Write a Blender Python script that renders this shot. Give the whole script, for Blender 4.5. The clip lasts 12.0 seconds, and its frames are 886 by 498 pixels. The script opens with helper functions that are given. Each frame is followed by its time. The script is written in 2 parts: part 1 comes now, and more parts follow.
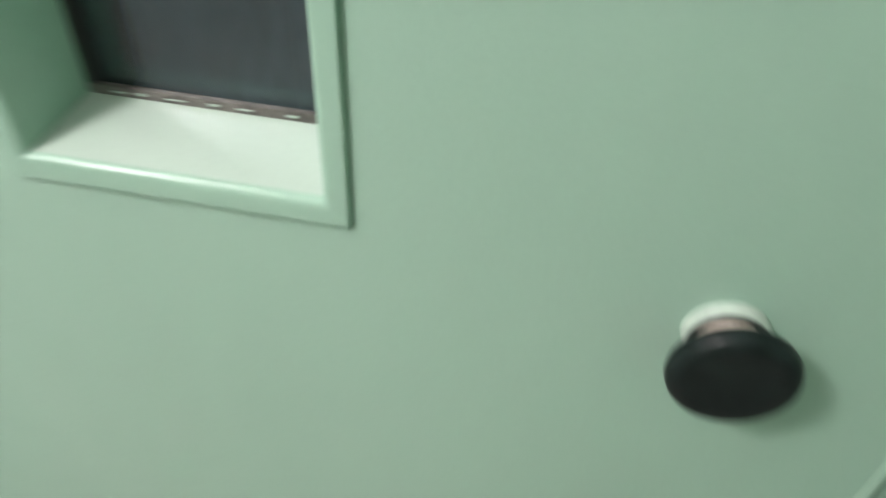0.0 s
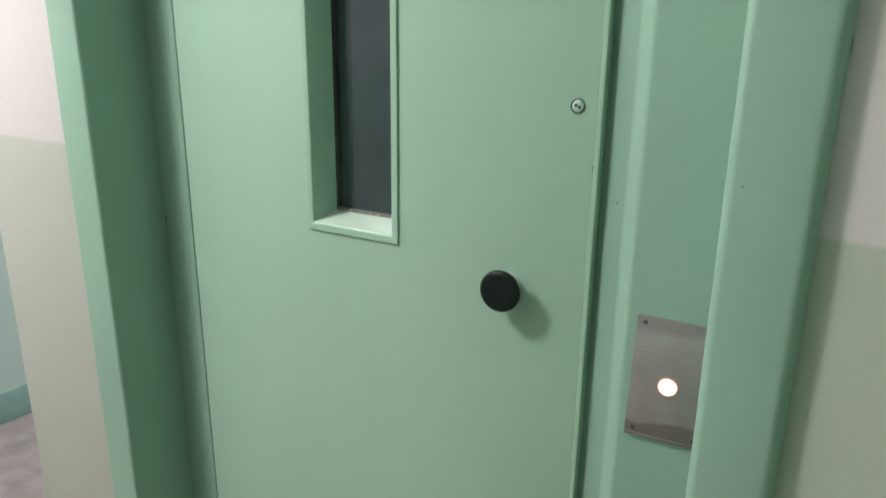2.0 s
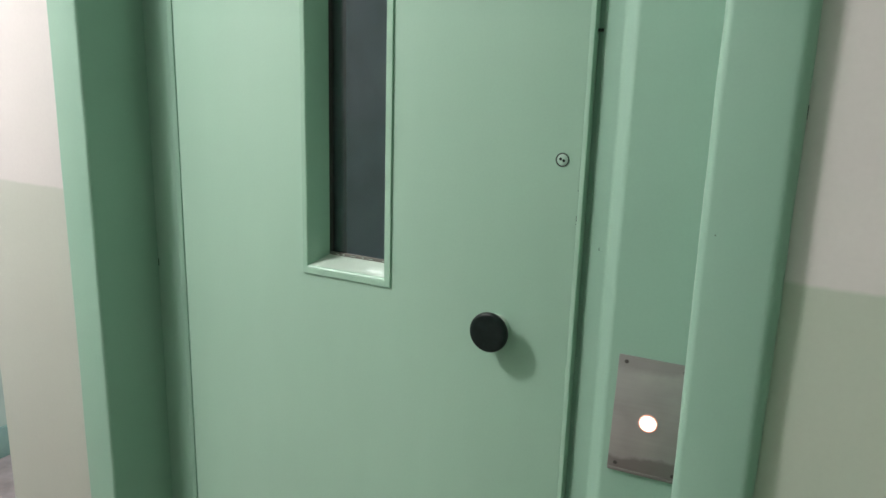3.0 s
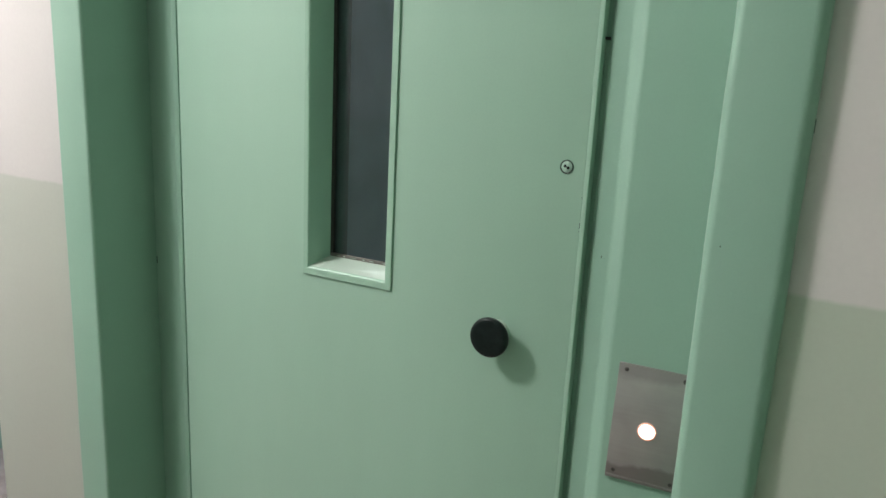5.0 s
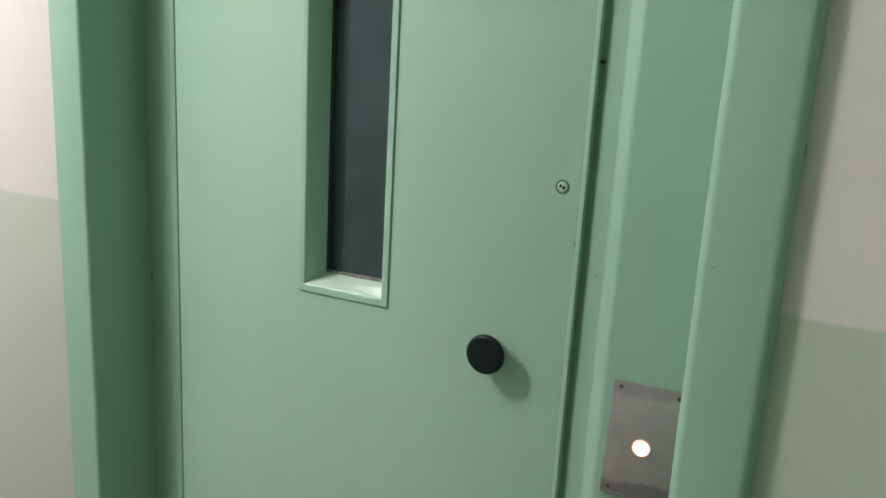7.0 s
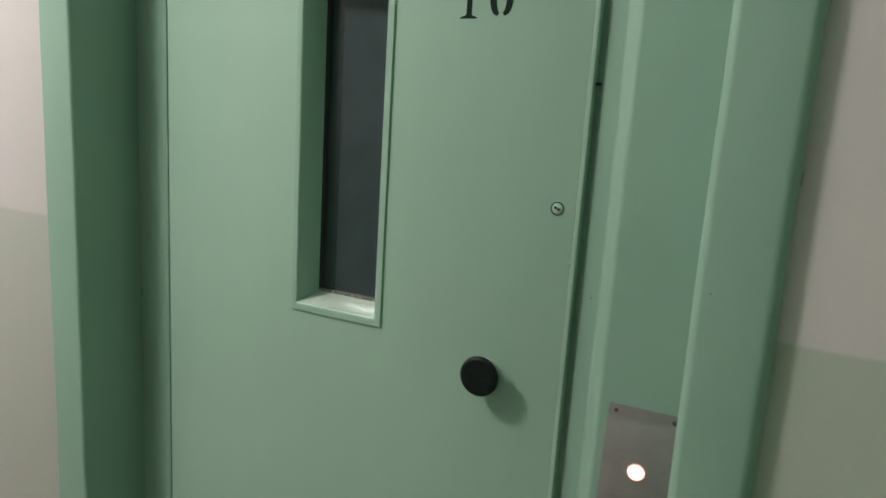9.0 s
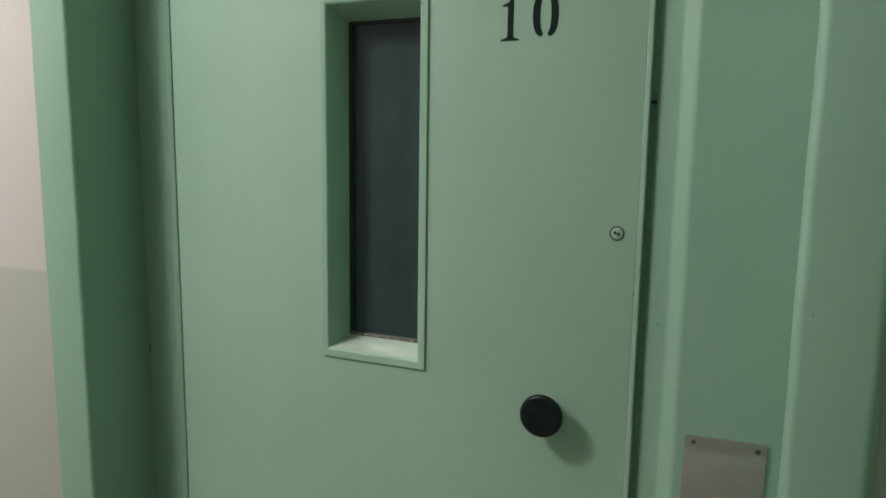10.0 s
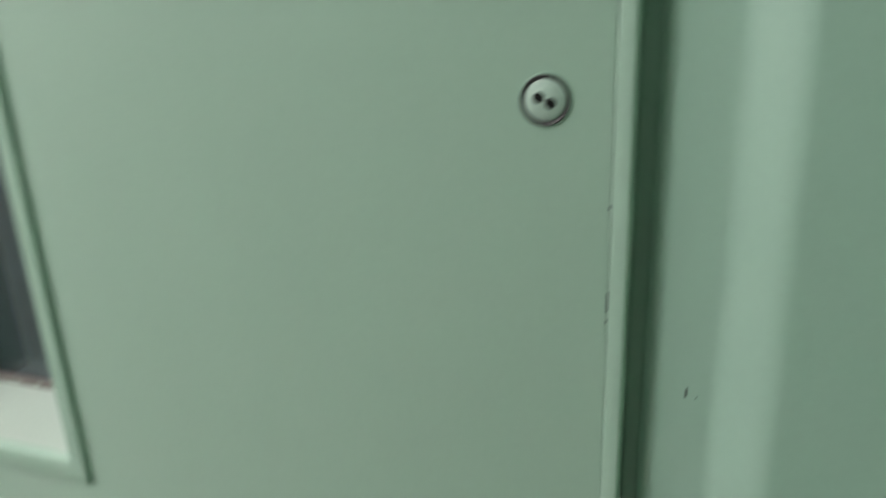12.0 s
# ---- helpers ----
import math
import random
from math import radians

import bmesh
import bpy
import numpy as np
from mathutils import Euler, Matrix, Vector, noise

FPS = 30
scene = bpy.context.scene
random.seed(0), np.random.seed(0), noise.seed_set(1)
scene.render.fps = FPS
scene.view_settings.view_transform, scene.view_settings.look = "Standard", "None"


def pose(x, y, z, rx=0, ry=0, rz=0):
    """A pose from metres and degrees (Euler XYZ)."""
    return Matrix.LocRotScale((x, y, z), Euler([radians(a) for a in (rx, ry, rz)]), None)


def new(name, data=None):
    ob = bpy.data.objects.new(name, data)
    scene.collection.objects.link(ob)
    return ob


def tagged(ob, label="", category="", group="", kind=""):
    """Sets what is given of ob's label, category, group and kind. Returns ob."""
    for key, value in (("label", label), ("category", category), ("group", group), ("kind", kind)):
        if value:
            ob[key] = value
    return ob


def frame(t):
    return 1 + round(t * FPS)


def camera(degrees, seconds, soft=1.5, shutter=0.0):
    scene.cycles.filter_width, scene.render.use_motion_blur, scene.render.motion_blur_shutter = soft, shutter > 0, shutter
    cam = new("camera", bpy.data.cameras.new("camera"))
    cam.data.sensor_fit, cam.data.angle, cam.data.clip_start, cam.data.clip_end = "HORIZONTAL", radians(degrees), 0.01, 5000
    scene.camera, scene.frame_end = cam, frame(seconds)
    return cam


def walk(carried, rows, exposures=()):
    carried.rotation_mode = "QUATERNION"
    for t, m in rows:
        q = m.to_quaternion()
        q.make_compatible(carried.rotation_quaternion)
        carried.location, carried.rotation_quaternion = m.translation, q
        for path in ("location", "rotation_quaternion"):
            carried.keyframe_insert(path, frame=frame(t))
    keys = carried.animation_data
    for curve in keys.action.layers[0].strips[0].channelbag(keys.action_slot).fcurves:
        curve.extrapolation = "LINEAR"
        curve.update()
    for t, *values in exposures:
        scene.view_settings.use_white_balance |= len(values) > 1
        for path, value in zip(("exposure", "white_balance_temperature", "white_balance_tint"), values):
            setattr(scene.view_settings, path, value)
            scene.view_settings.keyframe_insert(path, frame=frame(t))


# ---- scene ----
cam = camera(65.37, 12.0, soft=1.5, shutter=0.8)
PATH = [
    (0, 0.2420, -0.2291, 1.3539, 47.861, -2.486, 10.843),
    (0.2, 0.2828, -0.3037, 1.3706, 51.330, 0.746, 13.583),
    (0.4, 0.3195, -0.3827, 1.3854, 53.949, 1.158, 12.420),
    (0.5, 0.3327, -0.4409, 1.3700, 58.024, 0.501, 11.290),
    (0.6, 0.3627, -0.4718, 1.3963, 56.379, 1.233, 11.767),
    (0.8, 0.3959, -0.5580, 1.3850, 59.667, -0.235, 9.558),
    (1, 0.4555, -0.6157, 1.3906, 63.496, 0.936, 12.113),
    (1.2, 0.5100, -0.6700, 1.3810, 67.724, -0.555, 16.870),
    (1.5, 0.6306, -0.7165, 1.4159, 69.703, -1.608, 26.820),
    (1.7, 0.6870, -0.7530, 1.4110, 71.204, -1.609, 31.761),
    (2, 0.7044, -0.7792, 1.4215, 73.669, -0.729, 31.101),
    (2.2, 0.7060, -0.7940, 1.4300, 73.804, -0.576, 30.630),
    (2.5, 0.7049, -0.8037, 1.4308, 75.439, -0.539, 30.316),
    (3, 0.7054, -0.8349, 1.4304, 77.554, -1.650, 28.898),
    (4.8, 0.7038, -0.8320, 1.4365, 77.128, -2.595, 29.532),
    (5, 0.6942, -0.8396, 1.4346, 77.617, -2.881, 28.607),
    (5.5, 0.6897, -0.8314, 1.4384, 77.866, -3.081, 28.512),
    (6, 0.6881, -0.8393, 1.4340, 78.460, -3.159, 28.241),
    (6.5, 0.6808, -0.8411, 1.4421, 78.007, -3.325, 27.657),
    (7, 0.6879, -0.8530, 1.4443, 78.647, -3.226, 27.700),
    (8.8, 0.6849, -0.8524, 1.4491, 79.350, -3.966, 27.037),
    (9, 0.6798, -0.8460, 1.4596, 79.357, -3.598, 27.076),
    (9.2, 0.6574, -0.8449, 1.4544, 81.178, -3.302, 26.462),
    (9.5, 0.6157, -0.8427, 1.4588, 81.878, -2.439, 25.066),
    (10, 0.5499, -0.8477, 1.4534, 81.905, -0.844, 23.163),
    (10.2, 0.5320, -0.8470, 1.4460, 81.054, -0.691, 21.479),
    (10.5, 0.5080, -0.8247, 1.4385, 79.191, -0.273, 20.284),
    (10.6, 0.5060, -0.8140, 1.4250, 79.482, -0.393, 20.278),
    (10.8, 0.4900, -0.7470, 1.4290, 77.580, -0.488, 20.176),
    (11, 0.4712, -0.6375, 1.4335, 75.328, 0.956, 20.259),
    (11.2, 0.4687, -0.5044, 1.3981, 76.821, 1.163, 21.006),
    (11.4, 0.4620, -0.3677, 1.4046, 74.990, 1.448, 22.716),
    (11.5, 0.4648, -0.3376, 1.3870, 76.292, 1.441, 23.044),
    (11.6, 0.4664, -0.3033, 1.3855, 75.094, 1.265, 23.065),
    (11.8, 0.4682, -0.2605, 1.3744, 72.996, 0.608, 22.218),
    (12, 0.4682, -0.2386, 1.3815, 72.431, 2.168, 19.885),
]

walk(cam, [(t, pose(*row)) for t, *row in PATH],
     exposures=[(0.0, 0.22, 6500, 13), (0.5, 0.05, 6500, 11), (1.0, 0.2, 6500, 11), (1.5, 0.2, 6500, 10), (2.0, 0.06, 6500, 10), (2.5, 0.04, 6500, 10),
                (3.0, 0.0, 6500, 10), (5.5, -0.12, 6500, 10), (7.2, -0.13, 6500, 10), (8.8, -0.55, 6750, 10), (9.5, -0.62, 6750, 10),
                (10.0, -0.68, 6750, 10), (10.5, -0.58, 6750, 10), (11.0, -0.34, 6700, 16), (11.5, -0.38, 6700, 17), (12.0, -0.17, 6550, 17)])

# ---- light: one small ceiling lamp on the landing, daylight from the passage window ----
world = bpy.data.worlds.new("world")
scene.world = world
world.use_nodes = True
world.node_tree.nodes["Background"].inputs[0].default_value = (0.74, 0.86, 0.95, 1)
world.node_tree.nodes["Background"].inputs[1].default_value = 0.4

lamp_data = bpy.data.lights.new("landing_lamp", "POINT")
lamp_data.energy, lamp_data.shadow_soft_size, lamp_data.color = 139.0, 0.165, (1.0, 0.962, 0.955)
lamp = new("landing_lamp", lamp_data)
lamp.matrix_world = pose(-1.05, -1.164, 2.768)

day_data = bpy.data.lights.new("passage_daylight", "AREA")
day_data.shape, day_data.size, day_data.size_y = "RECTANGLE", 0.8, 1.2
day_data.energy, day_data.color = 42.0, (0.45, 0.72, 1.0)
day = new("passage_daylight", day_data)
day.matrix_world = pose(-1.35, 2.56, 1.5, -90, 0, 0)


# ---- materials ----
class Nodes:
    """A small node writer for one material."""

    def __init__(self, name):
        self.mat = bpy.data.materials.new(name)
        self.mat.use_nodes = True
        self.tree = self.mat.node_tree
        self.bsdf = self.tree.nodes["Principled BSDF"]
        self.coord = self.add("ShaderNodeNewGeometry").outputs["Position"]

    def add(self, kind, **settings):
        node = self.tree.nodes.new(kind)
        for key, value in settings.items():
            setattr(node, key, value)
        return node

    def link(self, a, b):
        self.tree.links.new(a, b)

    def noise(self, scale, detail=3.0, stretch=(1, 1, 1), rough=0.55):
        m = self.add("ShaderNodeMapping")
        m.inputs["Scale"].default_value = stretch
        n = self.add("ShaderNodeTexNoise")
        n.inputs["Scale"].default_value = scale
        n.inputs["Detail"].default_value = detail
        n.inputs["Roughness"].default_value = rough
        self.link(self.coord, m.inputs["Vector"])
        self.link(m.outputs[0], n.inputs["Vector"])
        return n.outputs["Fac"]

    def ramp(self, fac, stops):
        r = self.add("ShaderNodeValToRGB")
        el = r.color_ramp.elements
        while len(el) < len(stops):
            el.new(0.5)
        for e, (p, c) in zip(el, stops):
            e.position, e.color = p, (*c, 1)
        self.link(fac, r.inputs[0])
        return r.outputs[0]

    def span(self, fac, low, high, a, b):
        m = self.add("ShaderNodeMapRange")
        for i, v in enumerate((low, high, a, b)):
            m.inputs[i + 1].default_value = v
        self.link(fac, m.inputs[0])
        return m.outputs[0]

    def mix(self, fac, a, b, blend="MIX"):
        m = self.add("ShaderNodeMix", data_type="RGBA", blend_type=blend)
        for sock, v in ((m.inputs[0], fac), (m.inputs[6], a), (m.inputs[7], b)):
            if isinstance(v, (int, float)):
                sock.default_value = v
            elif isinstance(v, tuple):
                sock.default_value = (*v, 1)
            else:
                self.link(v, sock)
        return m.outputs[2]

    def math(self, op, a, b):
        m = self.add("ShaderNodeMath", operation=op)
        for sock, v in zip(m.inputs, (a, b)):
            if isinstance(v, (int, float)):
                sock.default_value = v
            else:
                self.link(v, sock)
        return m.outputs[0]

    def bump(self, height, strength, distance):
        b = self.add("ShaderNodeBump")
        b.inputs["Strength"].default_value = strength
        b.inputs["Distance"].default_value = distance
        self.link(height, b.inputs["Height"])
        self.link(b.outputs[0], self.bsdf.inputs["Normal"])

    def put(self, socket, value):
        s = self.bsdf.inputs[socket]
        if isinstance(value, tuple):
            s.default_value = (*value, 1) if len(value) == 3 else value
        elif isinstance(value, (int, float)):
            s.default_value = value
        else:
            self.link(value, s)


def enamel(name, colour, rough=0.32, wear=0.07):
    """Oil enamel brushed or sprayed on sheet steel: faint orange peel and slow colour drift."""
    n = Nodes(name)
    dark = tuple(c * (1 - wear) for c in colour)
    light = tuple(min(1, c * (1 + wear)) for c in colour)
    base = n.ramp(n.noise(2.6, 1.0), [(0.0, dark), (1.0, light)])
    speck = n.span(n.noise(300, 2), 0.0, 1.0, 0.965, 1.035)
    streak = n.span(n.noise(16, 2, (1, 1, 0.22)), 0.0, 1.0, 0.965, 1.035)
    base = n.mix(1.0, n.mix(1.0, base, speck, "MULTIPLY"), streak, "MULTIPLY")
    n.put("Base Color", base)
    n.put("Roughness", n.span(n.noise(14, 1), 0.0, 1.0, rough - 0.2 * rough, rough + 0.2 * rough))
    n.put("Specular IOR Level", 0.42)
    n.bump(n.math("ADD", n.math("MULTIPLY", n.noise(260, 2), 0.4), n.noise(30, 2)), 0.08, 0.0012)
    return n.mat


def two_tone_plaster(name, upper, lower, line):
    """Whitewashed plaster above a dado of pale oil paint."""
    n = Nodes(name)
    z = n.add("ShaderNodeSeparateXYZ")
    n.link(n.coord, z.inputs[0])
    edge = n.math("ADD", z.outputs["Z"], n.span(n.noise(22, 3), 0.3, 0.7, -0.0016, 0.0016))
    side = n.span(edge, line - 0.0025, line + 0.0025, 0.0, 1.0)
    drift = n.span(n.noise(2.1, 4), 0.0, 1.0, 0.92, 1.06)
    grain = n.span(n.noise(160, 4), 0.0, 1.0, 0.965, 1.035)
    base = n.mix(side, lower, upper)
    base = n.mix(1.0, n.mix(1.0, base, drift, "MULTIPLY"), grain, "MULTIPLY")
    n.put("Base Color", base)
    n.put("Roughness", n.span(side, 0, 1, 0.45, 0.9))
    n.put("Specular IOR Level", 0.35)
    n.bump(n.math("ADD", n.math("MULTIPLY", n.noise(140, 4), 0.35), n.noise(18, 3)), 0.14, 0.003)
    return n.mat


def plain(name, colour, rough, metal=0.0, vary=0.12, scale=40, bump=0.0, stretch=(1, 1, 1)):
    n = Nodes(name)
    n.put("Base Color", n.ramp(n.noise(scale, 5, stretch), [(0.3, tuple(c * (1 - vary) for c in colour)),
                                                          (0.7, tuple(min(1, c * (1 + vary)) for c in colour))]))
    n.put("Roughness", n.span(n.noise(scale * 2.3, 4, stretch), 0.3, 0.7, max(0.03, rough - 0.06), min(1, rough + 0.08)))
    n.put("Metallic", metal)
    if bump:
        n.bump(n.noise(scale * 3, 4, stretch), bump, 0.001)
    return n.mat


GREEN = (0.338, 0.510, 0.405)
mint = enamel("mint_green_enamel", GREEN, 0.38)
pale_gloss = enamel("pale_gloss_enamel", (0.47, 0.575, 0.495), 0.08)
pale_gloss.node_tree.nodes["Principled BSDF"].inputs["Specular IOR Level"].default_value = 0.8
casing_paint = enamel("casing_green_enamel", (0.262, 0.422, 0.331), 0.36, 0.08)
mint_window = enamel("mint_green_gloss_enamel", (0.322, 0.497, 0.388), 0.24)
plaster = two_tone_plaster("two_tone_plaster", (0.655, 0.625, 0.605), (0.475, 0.530, 0.446), 1.266)
plaster_near = two_tone_plaster("two_tone_plaster_lower_line", (0.665, 0.63, 0.618), (0.525, 0.540, 0.488), 1.253)
# green added on two unseen walls so that their bounced light tints the reveals
bounce_wall_mat = two_tone_plaster("green_bounce_plaster", (0.36, 0.58, 0.44), (0.30, 0.53, 0.39), 1.266)
white_plaster = plain("white_ceiling_plaster", (0.76, 0.74, 0.72), 0.9, vary=0.05, scale=6, bump=0.2)
floor_mat = plain("worn_reddish_concrete", (0.26, 0.205, 0.188), 0.6, vary=0.22, scale=14, bump=0.2)
skirting_mat = plain("grey_green_skirting_paint", (0.24, 0.34, 0.28), 0.5, vary=0.1, scale=12)
shaft_mat = plain("sooty_shaft_concrete", (0.30, 0.36, 0.39), 0.85, vary=0.25, scale=5, bump=0.3)
rubber = plain("brown_black_rubber_gasket", (0.018, 0.017, 0.016), 0.55, vary=0.3, scale=120, bump=0.3)
steel_edge = plain("bare_brown_steel_strip", (0.15, 0.138, 0.125), 0.5, 0.2, vary=0.4, scale=160, bump=0.3)
bakelite = plain("black_bakelite", (0.008, 0.0135, 0.0125), 0.34, vary=0.35, scale=90, bump=0.06)
bakelite.node_tree.nodes["Principled BSDF"].inputs["Specular IOR Level"].default_value = 0.2
dark_ring = plain("near_black_metal", (0.014, 0.018, 0.015), 0.4, 0.4, vary=0.3, scale=90)
rosette_mat = plain("worn_pale_rosette_paint", (0.44, 0.54, 0.46), 0.3, vary=0.12, scale=70, bump=0.1)
worn_metal = plain("worn_coppery_metal", (0.70, 0.60, 0.52), 0.4, 0.45, vary=0.25, scale=120)
stencil = plain("dark_green_stencil_paint", (0.009, 0.022, 0.017), 0.75, vary=0.3, scale=260)
stencil.node_tree.nodes["Principled BSDF"].inputs["Specular IOR Level"].default_value = 0.12
# bared primer in the chips, painted shade in the lock's recess
chip_and_shade_mat = plain("bared_primer_and_shade", (0.018, 0.022, 0.02), 0.6, vary=0.4, scale=400)
pin_mat = plain("dark_key_bore", (0.01, 0.012, 0.011), 0.8, vary=0.3, scale=300)
pin_mat.node_tree.nodes["Principled BSDF"].inputs["Specular IOR Level"].default_value = 0.1
# near-black colour stands in for shade in the seam and behind the pane
gap_shade_mat = plain("gap_shade_black", (0.01, 0.012, 0.011), 0.8, vary=0.3, scale=50)
lock_face_mat = plain("painted_lock_face", (0.32, 0.46, 0.38), 0.45, 0.0, vary=0.12, scale=300)
screw_mat = plain("dull_screw_steel", (0.10, 0.09, 0.085), 0.45, 0.8, vary=0.3, scale=300)


def brushed_plate():
    n = Nodes("smudged_plate_painted_reflection")
    streak = n.noise(26, 3, (0.5, 1, 10))
    smear = n.noise(13, 3)
    base = n.ramp(smear, [(0.2, (0.30, 0.284, 0.275)), (0.5, (0.37, 0.354, 0.345)), (0.8, (0.44, 0.424, 0.41))])
    base = n.mix(1.0, base, n.span(streak, 0.0, 1.0, 0.93, 1.07), "MULTIPLY")
    z = n.add("ShaderNodeSeparateXYZ")
    n.link(n.coord, z.inputs[0])
    wavy = n.math("ADD", z.outputs["Z"], n.span(n.noise(34, 4), 0.0, 1.0, -0.012, 0.012))
    low = n.span(wavy, 0.981, 0.986, 0.7, 0.0)
    # the plate's dark reflection, painted into the colour along its top
    high = n.span(wavy, 1.098, 1.108, 0.0, 0.5)
    base = n.mix(low, base, (0.17, 0.15, 0.145))
    base = n.mix(high, base, (0.19, 0.17, 0.165))
    n.put("Base Color", base)
    n.put("Metallic", 0.5)
    n.put("Roughness", n.span(smear, 0.0, 1.0, 0.36, 0.56))
    n.bump(streak, 0.08, 0.0005)
    return n.mat


plate_mat = brushed_plate()
bezel_mat = plain("pink_halo_bezel", (0.55, 0.30, 0.24), 0.4, vary=0.1, scale=200)
bezel_shader = bezel_mat.node_tree.nodes["Principled BSDF"]
bezel_shader.inputs["Emission Color"].default_value = (1.0, 0.48, 0.34, 1)    # pink colour and glow added for the halo round the lit button
bezel_shader.inputs["Emission Strength"].default_value = 0.3

n_ = Nodes("dusty_window_glass")
n_.put("Base Color", (0.53, 0.70, 0.75))
n_.put("Transmission Weight", n_.span(n_.noise(24, 4, (1, 1, 0.5)), 0.0, 1.0, 0.935, 0.970))
n_.put("IOR", 1.5)
n_.put("Roughness", 0.01)
glass_mat = n_.mat

n_ = Nodes("lit_call_button")
n_.put("Base Color", (0.9, 0.82, 0.75))
n_.put("Emission Color", (1.0, 0.80, 0.66))
away = n_.add("ShaderNodeVectorMath", operation="LENGTH")
obj = n_.add("ShaderNodeTexCoord").outputs["Object"]
shift = n_.add("ShaderNodeMapping")
shift.inputs["Location"].default_value = (0.0012, 0, 0.0058)
shift.inputs["Scale"].default_value = (1, 0, 1)
n_.link(obj, shift.inputs["Vector"])
n_.link(shift.outputs[0], away.inputs[0])
n_.put("Emission Strength", n_.span(away.outputs["Value"], 0.0060, 0.0104, 4.5, 2.0))    # the bulb sits behind the middle
button_mat = n_.mat

n_ = Nodes("dimmer_button_engraving")
n_.put("Base Color", (0.6, 0.5, 0.45))
n_.put("Emission Color", (1.0, 0.80, 0.68))
n_.put("Emission Strength", 0.35)
engraving_mat = n_.mat


# ---- mesh helpers ----
def box(bm, x0, x1, y0, y1, z0, z1, bevel=0.0, seg=2):
    m = bmesh.ops.create_cube(bm, size=1.0, matrix=Matrix.Translation(((x0 + x1) / 2, (y0 + y1) / 2, (z0 + z1) / 2))
                              @ Matrix.Diagonal((x1 - x0, y1 - y0, z1 - z0, 1)))
    if bevel:
        edges = {e for v in m["verts"] for e in v.link_edges}
        bmesh.ops.bevel(bm, geom=list(edges), offset=bevel, segments=seg, affect="EDGES", profile=0.5)
    return bm


def box_mesh(*a, **k):
    return box(bmesh.new(), *a, **k)


def rounded(points, radii, steps=5):
    """A closed outline with its corners rounded by the given radii."""
    out = []
    for i, (p, r) in enumerate(zip(points, radii)):
        p = Vector(p)
        a, b = Vector(points[i - 1]), Vector(points[(i + 1) % len(points)])
        if r <= 0:
            out.append(p)
            continue
        u, w = (a - p).normalized(), (b - p).normalized()
        half = u.angle(w) / 2
        cut = r / math.tan(half)
        centre = p + (u + w).normalized() * (r / math.sin(half))
        s, e = p + u * cut - centre, p + w * cut - centre
        turn = s.angle_signed(e)
        for k in range(steps + 1):
            ang = -turn * k / steps
            out.append(centre + Vector((s.x * math.cos(ang) - s.y * math.sin(ang), s.x * math.sin(ang) + s.y * math.cos(ang))))
    return out


def prism(outline, low, high, put):
    """Extrudes an outline of (a, b) between low and high; put(a, b, h) gives the point."""
    bm = bmesh.new()
    bot = [bm.verts.new(put(a, b, low)) for a, b in outline]
    top = [bm.verts.new(put(a, b, high)) for a, b in outline]
    count = len(outline)
    bm.faces.new(bot)
    bm.faces.new(top[::-1])
    for i in range(count):
        j = (i + 1) % count
        bm.faces.new((bot[i], top[i], top[j], bot[j]))
    bmesh.ops.recalc_face_normals(bm, faces=bm.faces)
    return bm


def upright(outline, z0, z1, wobble=0.0, steps=1):
    """An upright bar; wobble bends it a little along its length, as hand-fitted and repainted sheet does."""
    bm = bmesh.new()
    rings = []
    for k in range(steps + 1):
        z = z0 + (z1 - z0) * k / steps
        ring = []
        for a, b in outline:
            dx = wobble * noise.noise((a * 14, b * 14, z * 9)) + 0.5 * wobble * noise.noise((a * 40, b * 40 + 7, z * 34))
            dy = wobble * noise.noise((a * 14 + 31, b * 14, z * 9))
            ring.append(bm.verts.new((a + dx, b + dy, z)))
        rings.append(ring)
    count = len(outline)
    bm.faces.new(rings[0])
    bm.faces.new(rings[-1][::-1])
    for lower, upper in zip(rings, rings[1:]):
        for i in range(count):
            j = (i + 1) % count
            bm.faces.new((lower[i], upper[i], upper[j], lower[j]))
    bmesh.ops.recalc_face_normals(bm, faces=bm.faces)
    return bm


def across(outline, x0, x1):
    return prism(outline, x0, x1, lambda a, b, h: (h, a, b))


def lathe(profile, x, z, steps=48):
    """Turns (radius, y) round the axis through x, z that points out of the door."""
    bm = bmesh.new()
    rings = []
    for r, y in profile:
        if r < 1e-6:
            rings.append([bm.verts.new((x, y, z))])
        else:
            rings.append([bm.verts.new((x + r * math.cos(2 * math.pi * k / steps), y, z + r * math.sin(2 * math.pi * k / steps))) for k in range(steps)])
    for a, b in zip(rings, rings[1:]):
        for k in range(steps):
            j = (k + 1) % steps
            if len(a) == 1:
                bm.faces.new((a[0], b[k], b[j]))
            elif len(b) == 1:
                bm.faces.new((a[k], b[0], a[j]))
            else:
                bm.faces.new((a[k], b[k], b[j], a[j]))
    bmesh.ops.recalc_face_normals(bm, faces=bm.faces)
    return bm


def part(name, bm, material, parent=None, label="", smooth=True):
    mesh = bpy.data.meshes.new(name)
    bm.to_mesh(mesh)
    bm.free()
    mesh.materials.append(material)
    if smooth:
        mesh.polygons.foreach_set("use_smooth", [True] * len(mesh.polygons))
        mesh.set_sharp_from_angle(angle=radians(38))
    ob = new(name, mesh)
    if parent:
        ob.parent = parent
    return tagged(ob, label)


def structure(name, bm, material, label, category):
    return tagged(part(name, bm, material), label, category, kind="structure")


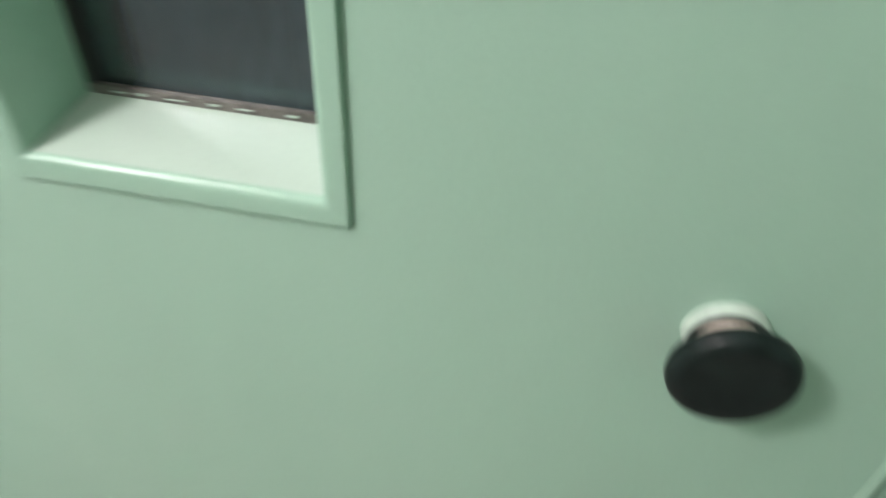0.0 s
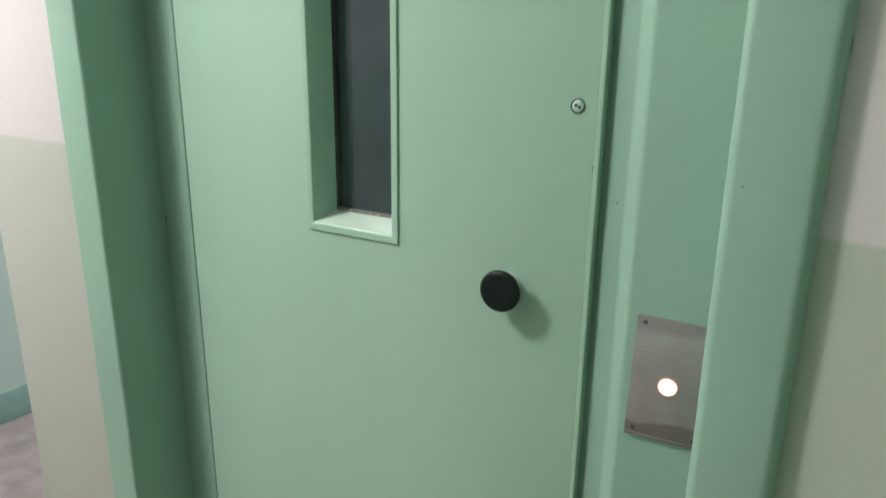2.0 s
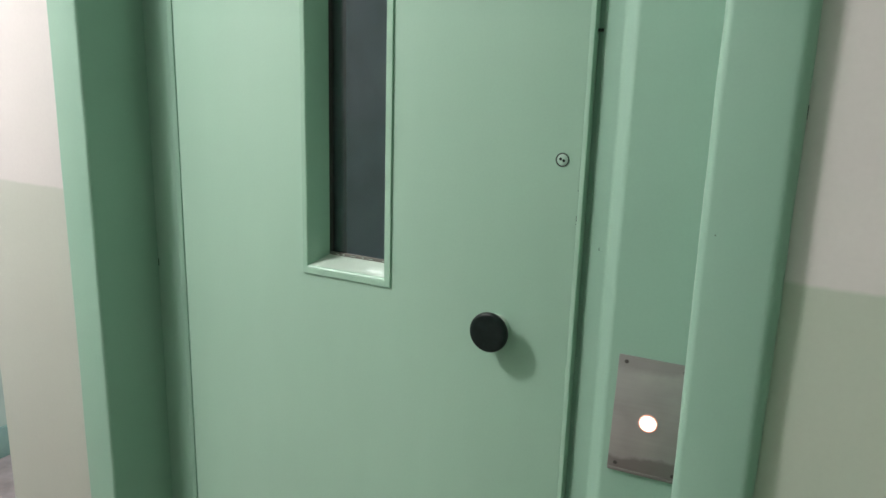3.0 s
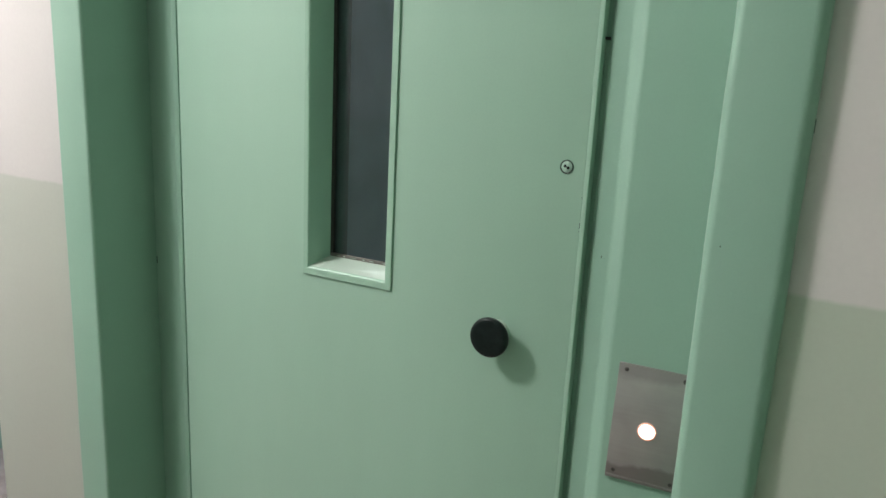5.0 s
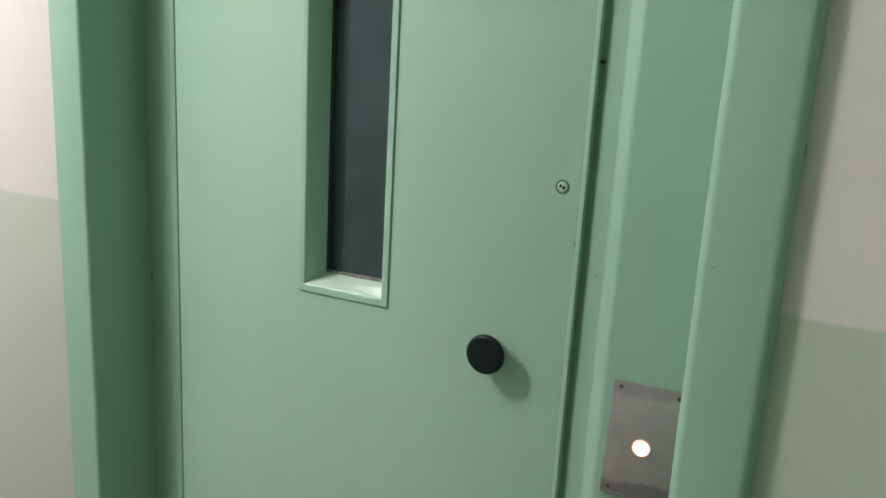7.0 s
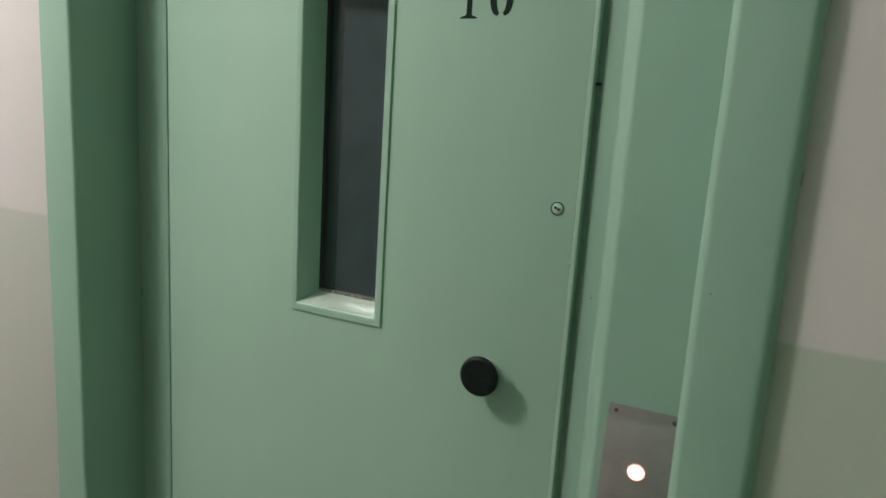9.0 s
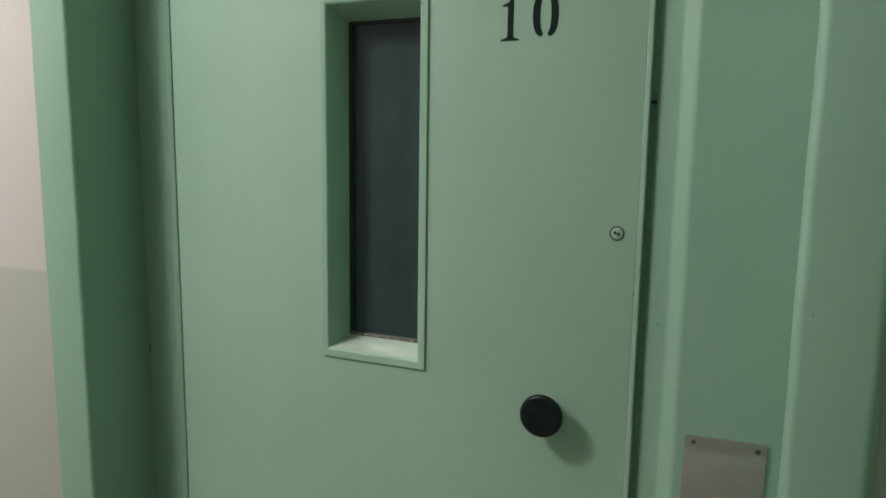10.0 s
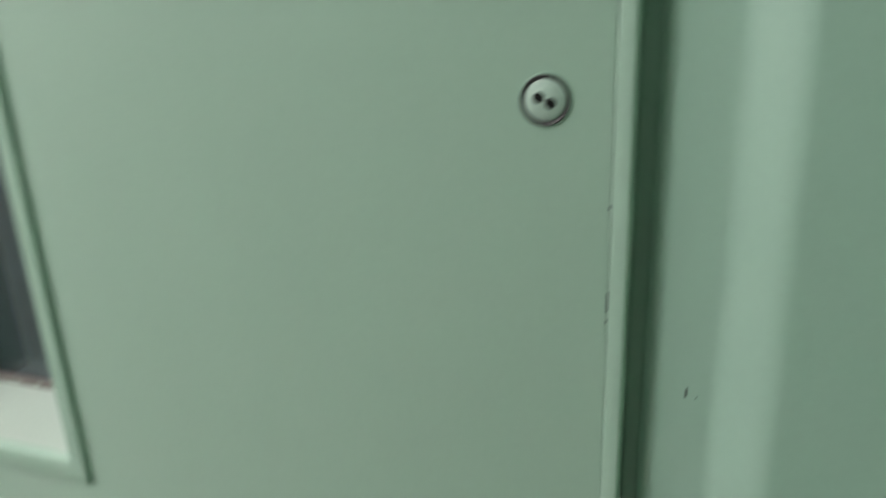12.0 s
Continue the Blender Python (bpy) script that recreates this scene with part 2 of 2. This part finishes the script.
def thing(name, label, category, group=""):
    return tagged(new(name), label, category, group)


# ---- plan, in metres ----
WALL, CASING = -0.095, -0.1125         # faces of the landing wall and of the steel casing
LEAF_L, LEAF_R, LEAF_TOP = -0.2728, 0.4416, 2.02
HEAD = 2.06                            # underside of the casing's head
CEIL, BACK, RIGHT, LEFT, CORNER = 2.95, -4.40, 2.40, -1.97, -0.735
WALL_R, CASING_R = -0.1125, -0.130       # the same on the call button side, which stands prouder
DEEP = 0.105                           # back of the landing wall

# ---- the setting ----
structure("floor", box_mesh(-2.12, 2.55, -4.55, 2.7, -0.12, 0.0), floor_mat, "worn reddish brown concrete landing floor", "floor")
structure("ceiling", box_mesh(-2.12, 2.55, -4.55, 2.7, CEIL, CEIL + 0.12), white_plaster, "plain whitewashed plaster landing ceiling", "ceiling")
structure("wall_front_left", box_mesh(CORNER, -0.437, WALL, DEEP, 0, CEIL, bevel=0.006), plaster_near,
          "plaster wall beside the lift door, white over pale dado", "wall")
structure("wall_front_right", box_mesh(0.680, RIGHT, WALL_R, DEEP, 0, CEIL), plaster,
          "plaster wall beside the call button, white over pale dado", "wall")
structure("wall_front_top", box_mesh(-0.437, 0.680, WALL, DEEP, HEAD + 0.075, CEIL), plaster, "whitewashed plaster wall above the lift door", "wall")
structure("wall_passage", box_mesh(CORNER, -0.615, DEEP, 2.55, 0, CEIL), plaster, "two-tone plaster wall along the side passage", "wall")
structure("wall_left", box_mesh(LEFT - 0.12, LEFT, BACK - 0.12, 2.67, 0, CEIL), plaster, "two-tone plaster wall at the passage's far side", "wall")
# unseen walls, coloured green and placed to bounce light on the casing
structure("wall_right", box_mesh(RIGHT, RIGHT + 0.12, BACK - 0.12, DEEP, 0, CEIL), bounce_wall_mat, "unseen landing side wall, green added to tint bounced light", "wall")
structure("wall_back", box_mesh(LEFT, RIGHT, BACK - 0.12, BACK, 0, CEIL), bounce_wall_mat, "unseen wall across the landing, green added to tint bounced light", "wall")
bm = box_mesh(LEFT, CORNER, 2.55, 2.67, 0, 0.9)
box(bm, LEFT, CORNER, 2.55, 2.67, 2.1, CEIL)
box(bm, LEFT, -1.75, 2.55, 2.67, 0.9, 2.1)
box(bm, -0.95, CORNER, 2.55, 2.67, 0.9, 2.1)
structure("wall_passage_end", bm, plaster, "plaster wall with an open daylight window", "wall")
structure("baseboard_left", box_mesh(LEFT, LEFT + 0.012, BACK, 2.55, 0, 0.125, bevel=0.003), skirting_mat, "grey-green painted skirting along the passage wall", "baseboard")

# lift shaft behind the door
structure("shaft_wall_back", box_mesh(-0.6, 1.3, 1.55, 1.65, -1.0, 3.4), shaft_mat, "dark sooty concrete back of the lift shaft", "wall")
structure("shaft_wall_left", box_mesh(-0.615, -0.5, DEEP + 0.003, 1.55, -1.0, 3.4), shaft_mat, "dark sooty concrete side of the lift shaft", "wall")
structure("shaft_wall_right", box_mesh(1.2, 1.3, DEEP + 0.003, 1.55, -1.0, 3.4), shaft_mat, "dark sooty concrete side of the lift shaft", "wall")
structure("shaft_floor", box_mesh(-0.5, 1.2, DEEP + 0.003, 1.55, -1.0, -0.9), shaft_mat, "dark pit floor of the lift shaft", "floor")
structure("shaft_ceiling", box_mesh(-0.5, 1.2, DEEP + 0.003, 1.55, 3.3, 3.4), shaft_mat, "dark closed head of the lift shaft", "ceiling")

# ---- the steel casing round the lift door ----
casing = thing("door_casing", "mint green painted sheet steel casing round the lift door", "door frame")
part("jamb", upright(rounded([(-0.355, 0.030), (-0.362, CASING), (-0.439, CASING), (-0.439, WALL + 0.06), (-0.425, 0.030)],
                             [0, 0.006, 0.006, 0, 0]), 0, HEAD + 0.08, 0.0007, 110), casing_paint, casing)
part("jamb", upright(rounded([(0.6230, 0.030), (0.6055, CASING_R), (0.6865, CASING_R), (0.6865, WALL_R + 0.06), (0.668, 0.030)],
                             [0, 0.010, 0.014, 0, 0], 8), 0, HEAD + 0.08, 0.0010, 110), casing_paint, casing)
part("head", across(rounded([(0.030, HEAD), (CASING + 0.001, HEAD), (CASING + 0.001, HEAD + 0.077), (WALL + 0.06, HEAD + 0.077), (0.030, HEAD + 0.077)],
                            [0, 0.006, 0.006, 0, 0]), -0.36, 0.618), casing_paint, casing)
# inner pressed frame: a strip beside the leaf, a rounded step, then a flat panel
part("hinge_side_panel", upright(rounded([(-0.2754, 0.050), (-0.2756, 0.0002), (-0.2850, -0.0015), (-0.318, 0.0005), (-0.357, 0.0090), (-0.357, 0.050)],
                                         [0, 0.0008, 0.012, 0.030, 0, 0], 8), 0, HEAD, 0.0003, 80), casing_paint, casing)
part("lock_side_panel", upright(rounded([(0.4545, 0.060), (0.4545, 0.0135), (0.4575, 0.0098), (0.4815, 0.0090), (0.4975, -0.0030), (0.6178, 0.0085), (0.6178, 0.060)],
                                        [0, 0.001, 0.003, 0.012, 0.012, 0.0015, 0], 8), 0, HEAD, 0.0004, 110), casing_paint, casing)
part("head_panel", box_mesh(-0.2742, 0.4548, 0.006, 0.050, LEAF_TOP + 0.004, HEAD + 0.02), casing_paint, casing)
part("gap_backing", box_mesh(0.4484, 0.4560, 0.0165, 0.0550, 0, HEAD), casing_paint, casing, "painted rebate behind the door gap")
# black strip paints the shade inside the open seam
part("gap_backing", box_mesh(0.6160, 0.6240, 0.024, 0.034, 0, HEAD), gap_shade_mat, casing, "black strip, shade of the seam in its colour")
# paint and filler bridge the seam between panel and jamb except at two open slits
for z0, z1 in ((0.0, 0.62), (0.912, 0.932), (0.957, 1.068), (1.2450, HEAD)):
    part("seam_filler", box_mesh(0.6160, 0.6224, 0.0076, 0.024, z0, z1, bevel=0.0005, seg=1), casing_paint, casing)

taper = [(0.6216, 1.060), (0.6176, 1.063), (0.6196, 1.082), (0.6204, 1.115), (0.6216, 1.140)]
part("seam_filler", prism(taper, 0.0086, 0.024, lambda a, b, h: (a, h, b)), casing_paint, casing, smooth=False)

# ---- the lift door ----
door = thing("lift_door", "closed mint green steel lift door with a narrow window", "lift door")
door["kind"] = "thing"
WX0, WX1, WZ0, WZ1 = 0.0, 0.165, 1.150, 1.6635    # outline of the window frame


def leaf_mesh():
    """The leaf as a rounded slab with a window hole cut through it."""
    bm = bmesh.new()
    hx0, hx1, hz0, hz1 = WX0 + 0.006, WX1 - 0.006, WZ0 + 0.006, WZ1 - 0.006
    xs, zs = (LEAF_L, hx0, hx1, LEAF_R), (0.012, hz0, hz1, LEAF_TOP)
    front = [[bm.verts.new((x, 0.0, z)) for z in zs] for x in xs]
    back = [[bm.verts.new((x, 0.052, z)) for z in zs] for x in xs]
    for i in range(3):
        for k in range(3):
            if i == 1 and k == 1:
                continue
            for grid in (front, back):
                bm.faces.new((grid[i][k], grid[i + 1][k], grid[i + 1][k + 1], grid[i][k + 1]))
    loops = ([(0, 0), (1, 0), (2, 0), (3, 0), (3, 1), (3, 2), (3, 3), (2, 3), (1, 3), (0, 3), (0, 2), (0, 1)], [(1, 1), (1, 2), (2, 2), (2, 1)])
    for loop in loops:
        for a, b in zip(loop, loop[1:] + loop[:1]):
            bm.faces.new((front[a[0]][a[1]], front[b[0]][b[1]], back[b[0]][b[1]], back[a[0]][a[1]]))
    bmesh.ops.recalc_face_normals(bm, faces=bm.faces)
    rim = [e for e in bm.edges if all(abs(v.co.y) < 1e-6 and (abs(v.co.x - LEAF_R) < 1e-6) for v in e.verts)]
    bmesh.ops.bevel(bm, geom=rim, offset=0.0004, segments=2, affect="EDGES", profile=0.5)
    rim = [e for e in bm.edges if all(abs(v.co.y) < 1e-6 and (abs(v.co.x - LEAF_L) < 1e-6) for v in e.verts)]
    bmesh.ops.bevel(bm, geom=rim, offset=0.0012, segments=2, affect="EDGES", profile=0.5)
    return bm


leaf = part("leaf", leaf_mesh(), mint, door)
part("edge_strip", upright(rounded([(0.4418, 0.050), (0.4418, -0.0004), (0.4482, -0.0002), (0.4482, 0.050)], [0, 0.0005, 0.0012, 0], 4), 0.012, LEAF_TOP, 0.0003, 130), mint, door,
     "folded steel strip along the closing edge")


def window_frame_mesh():
    """A pressed frame: proud flat rim, then reveals that splay inwards to the pane."""
    bm = bmesh.new()
    # per ring: left, right, bottom, top, depth
    rings = [(0.0, 0.1650, 1.1500, 1.6635, 0.004), (0.0, 0.1650, 1.1500, 1.6635, -0.0022), (0.0008, 0.1642, 1.1508, 1.6627, -0.0030),
             (0.0052, 0.1570, 1.1580, 1.6552, -0.0030), (0.0072, 0.1548, 1.1604, 1.6528, -0.0024), (0.0086, 0.1532, 1.1622, 1.6510, -0.0008),
             (0.0094, 0.1524, 1.1633, 1.6498, 0.0015),
             (0.0205, 0.1440, 1.1755, 1.6330, 0.0430), (0.0205, 0.1440, 1.1755, 1.6330, 0.0500)]
    loops = [[bm.verts.new((x, y, z)) for x, z in ((l, b), (r, b), (r, t), (l, t))] for l, r, b, t, y in rings]
    for a, b in zip(loops, loops[1:]):
        for i in range(4):
            j = (i + 1) % 4
            bm.faces.new((a[i], a[j], b[j], b[i]))
    bmesh.ops.recalc_face_normals(bm, faces=bm.faces)
    bm.faces.ensure_lookup_table()
    if sum(f.normal.y for f in bm.faces) > 0:
        bmesh.ops.reverse_faces(bm, faces=bm.faces)
    return bm


window = part("window_frame", window_frame_mesh(), mint_window, door, "pressed steel window frame with splayed reveals")
window.data.materials.append(pale_gloss)
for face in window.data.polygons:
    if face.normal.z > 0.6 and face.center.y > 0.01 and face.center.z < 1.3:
        face.material_index = 1                # the bottom reveal is paler and glossier than the rest
part("pane", box_mesh(0.0180, 0.1465, 0.0440, 0.0480, 1.1730, 1.6355), glass_mat, window, "dusty clear glass pane").visible_shadow = False
GX0, GX1, GZ0, GZ1 = 0.0205, 0.1440, 1.1755, 1.6330
bm = box_mesh(GX0 - 0.002, GX0 + 0.0052, 0.0405, 0.0438, GZ0, GZ1)
box(bm, GX1 - 0.0032, GX1 + 0.002, 0.0405, 0.0438, GZ0, GZ1)
box(bm, GX0, GX1, 0.0402, 0.0438, GZ1 - 0.003, GZ1 + 0.002)
part("gasket", bm, rubber, window, "thin brown-black rubber gasket")
part("gasket_strip", box_mesh(GX0, GX1, 0.0400, 0.0438, GZ0 - 0.002, GZ0 + 0.0042, bevel=0.0008), steel_edge, window, "grubby brown bottom glazing strip")
for x, w, h in ((0.033, 0.007, 0.0011), (0.046, 0.004, 0.0016), (0.061, 0.010, 0.0009), (0.083, 0.005, 0.0014), (0.097, 0.008, 0.0010), (0.122, 0.006, 0.0013)):
    part("paint_fleck", box_mesh(x, x + w, 0.0396, 0.0403, GZ0 + 0.0008, GZ0 + 0.0008 + h, bevel=0.0002, seg=1), pale_gloss, window, "pale paint daubed on the glazing strip")
# black bars added behind the pane as the shade beside its reveals
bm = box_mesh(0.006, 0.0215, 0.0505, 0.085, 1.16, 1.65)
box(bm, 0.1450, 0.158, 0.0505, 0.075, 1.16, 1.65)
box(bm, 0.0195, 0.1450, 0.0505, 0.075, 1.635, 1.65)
part("shade_frame", bm, gap_shade_mat, window, "added black frame behind the pane, coloured as shade")

# knob
KX, KZ = 0.339, 1.1215
knob = part("knob", lathe([(0, -0.0298), (0.010, -0.0300), (0.0205, -0.0305), (0.0242, -0.0306), (0.0263, -0.0296), (0.0275, -0.0275),
                           (0.0280, -0.0243), (0.0272, -0.0215), (0.0245, -0.0192), (0.0180, -0.0172), (0, -0.0170)], KX, KZ), bakelite, door,
            "round black bakelite knob")
part("rosette", lathe([(0.0, 0.0004), (0.0194, 0.0004), (0.0192, -0.0044), (0.0186, -0.0060), (0.0174, -0.0068), (0, -0.0068)], KX, KZ), rosette_mat, knob,
     "painted rosette against the door")
part("collar", lathe([(0, -0.0062), (0.0178, -0.0062), (0.0184, -0.0076), (0.0178, -0.0092), (0, -0.0090)], KX, KZ), dark_ring, knob, "dark ring between rosette and neck")
part("neck", lathe([(0, -0.0085), (0.0168, -0.0085), (0.0160, -0.0120), (0.0150, -0.0160), (0.0155, -0.0176), (0, -0.0176)], KX, KZ), worn_metal, knob,
     "worn coppery metal neck")

# lock cylinder with two pin holes
LX, LZ = 0.4183, 1.3573
# dark ring paints the shade of the recess round the cylinder
lock = part("lock_shade_ring", lathe([(0.0088, 0.0006), (0.0088, -0.0007), (0.0084, -0.0010), (0.0074, -0.0004), (0.0072, 0.0006)], LX, LZ, 40),
            chip_and_shade_mat, door, "dark ring, shade of the lock's recess in its colour")
part("lock_lip", lathe([(0.0096, 0.0004), (0.0094, -0.0002), (0.0091, -0.0006), (0.0088, -0.0004), (0.0087, 0.0004)], LX, LZ, 40), mint_window, lock)
part("lock_face", lathe([(0, -0.0012), (0.0064, -0.0012), (0.0072, -0.0006), (0.0074, 0.0004)], LX, LZ, 40), lock_face_mat, lock, "pale painted lock face")
for dx, dz in ((-0.0022, 0.0010), (0.0020, -0.0010)):
    part("key_hole", lathe([(0, -0.00135), (0.0014, -0.00135), (0.0019, -0.0013), (0.0020, -0.0008)], LX + dx, LZ + dz, 20), pin_mat, lock, "dark key pin hole")
part("key_slot", box_mesh(LX - 0.0015, LX + 0.0012, -0.0014, -0.0010, LZ - 0.00025, LZ + 0.00025), chip_and_shade_mat, lock, "fine scratch between the pin holes")


# stencilled floor number
def flat_shape(outline, y0=0.0002, y1=-0.00035):
    return prism(outline, y1, y0, lambda a, b, h: (a, h, b))


DX, DZ, DH = 0.2636, 1.5900, 0.0512
one = [(0.0, 0.0), (0.0235, 0.0), (0.0235, 0.0018), (0.0170, 0.0040), (0.0162, 0.0060), (0.0162, DH), (0.0128, DH), (0.0105, 0.0470), (0.0015, 0.0430),
       (0.0015, 0.0412), (0.0085, 0.0412), (0.0085, 0.0060), (0.0075, 0.0040), (0.0, 0.0018)]
part("digit_one", flat_shape([(DX + a, DZ + b) for a, b in one]), stencil, door, "stencilled dark figure 1", smooth=False)
CX, CZ, RX, RZ = 0.3205, 1.6190, 0.0162, 0.0262


def zero_half(sign):
    outer, inner = [], []
    for k in range(17):
        a = math.radians(-82 + 164 * k / 16)
        sx, sz = math.cos(a), math.sin(a)
        bulge = abs(sx) ** 0.62
        outer.append((CX + sign * max(0.0024, RX * bulge), CZ + RZ * (abs(sz) ** 0.9) * (1 if sz > 0 else -1)))
        inner.append((CX + sign * max(0.0024, (RX - 0.0094) * bulge), CZ + (RZ - 0.0042) * (abs(sz) ** 0.9) * (1 if sz > 0 else -1)))
    return flat_shape(outer + inner[::-1])


for sign in (-1, 1):
    part("digit_zero_half", zero_half(sign), stencil, door, "half of the stencilled figure 0", smooth=False)

# chips in the paint
for x, z, w, h in ((0.4415, 1.2850, 0.0006, 0.0075), (0.4413, 1.3205, 0.0006, 0.0015), (0.4414, 1.2775, 0.0005, 0.0014), (0.1575, 1.6285, 0.0030, 0.0008),
                   (0.1560, 1.6425, 0.0030, 0.0008)):
    y = -0.0032 if x < 0.2 else -0.0003
    part("paint_chip", box_mesh(x - w / 2, x + w / 2, y, y + 0.0008, z - h / 2, z + h / 2), chip_and_shade_mat, door, "small dark chip in the paint")
for x, y, z, w, h in ((0.4708, 0.0090, 1.2475, 0.0008, 0.0036), (0.4745, 0.0088, 1.2460, 0.0004, 0.0006), (0.6225, CASING_R - 0.0003, 1.3065, 0.0010, 0.0016),
                      (-0.3535, 0.0070, 1.1150, 0.0016, 0.0140), (0.6868, -0.1150, 1.4260, 0.0008, 0.0130)):
    part("paint_chip", box_mesh(x - w / 2, x + w / 2, y, y + 0.0010, z - h / 2, z + h / 2, bevel=w * 0.3, seg=1), chip_and_shade_mat, casing, "small dark chip in the paint")
part("latch_bolt", box_mesh(0.4484, 0.4550, 0.0100, 0.0170, 1.5120, 1.5155, bevel=0.0006), dark_ring, casing, "small dark latch stub in the door gap")

# ---- call button ----
station = thing("call_button_station", "aluminium lift call plate with one lit round button", "call button")
station.matrix_world = pose(0.5547, 0.0028, 1.0410, 0, 1.3, 5.6)
HX, HZ0, HZ1 = 0.0455, -0.0785, 0.0785
plate = part("face_plate", box_mesh(-HX, HX, -0.0040, -0.0002, HZ0, HZ1, bevel=0.0009), plate_mat, station, "smudged brushed aluminium plate, dark reflection painted along its top")
part("bezel", lathe([(0.0104, -0.0038), (0.0104, -0.0056), (0.0112, -0.0060), (0.0119, -0.0052), (0.0119, -0.0038)], -0.0012, -0.0058, 40), bezel_mat, plate,
     "thin bezel, pink glow added as the button's halo")
button = part("push_button", lathe([(0, -0.0078), (0.0070, -0.0076), (0.0092, -0.0068), (0.0101, -0.0052), (0.0102, -0.0036)], -0.0012, -0.0058, 40), button_mat, station,
              "glowing warm white push button")
arch = [(-0.0034, -0.0026), (-0.0034, 0.0006), (-0.0024, 0.0028), (0.0, 0.0038), (0.0024, 0.0028), (0.0034, 0.0006), (0.0034, -0.0026), (0.0024, -0.0026),
        (0.0024, 0.0004), (0.0017, 0.0020), (0.0, 0.0028), (-0.0017, 0.0020), (-0.0024, 0.0004), (-0.0024, -0.0026)]
part("engraving", prism([(a - 0.0012, b - 0.0062) for a, b in arch], -0.0082, -0.0070, lambda a, b, h: (a, h, b)), engraving_mat, button,
     "small arched mark on the button", smooth=False)
part("lower_lip", box_mesh(-HX + 0.0005, HX - 0.0005, -0.0048, -0.0036, HZ0 - 0.0012, HZ0 + 0.0030, bevel=0.0005), plate_mat, plate, "thin bent lip under the plate")
for x, z, r in ((-0.0358, 0.0708, 0.0025), (0.0356, 0.0698, 0.0030), (-0.0358, -0.0690, 0.0024), (0.0356, -0.0700, 0.0024)):
    part("screw", lathe([(0, -0.0044), (r * 0.6, -0.0046), (r, -0.0042), (r * 1.15, -0.0038)], x, z, 20), screw_mat, station, "dull sunken screw head")
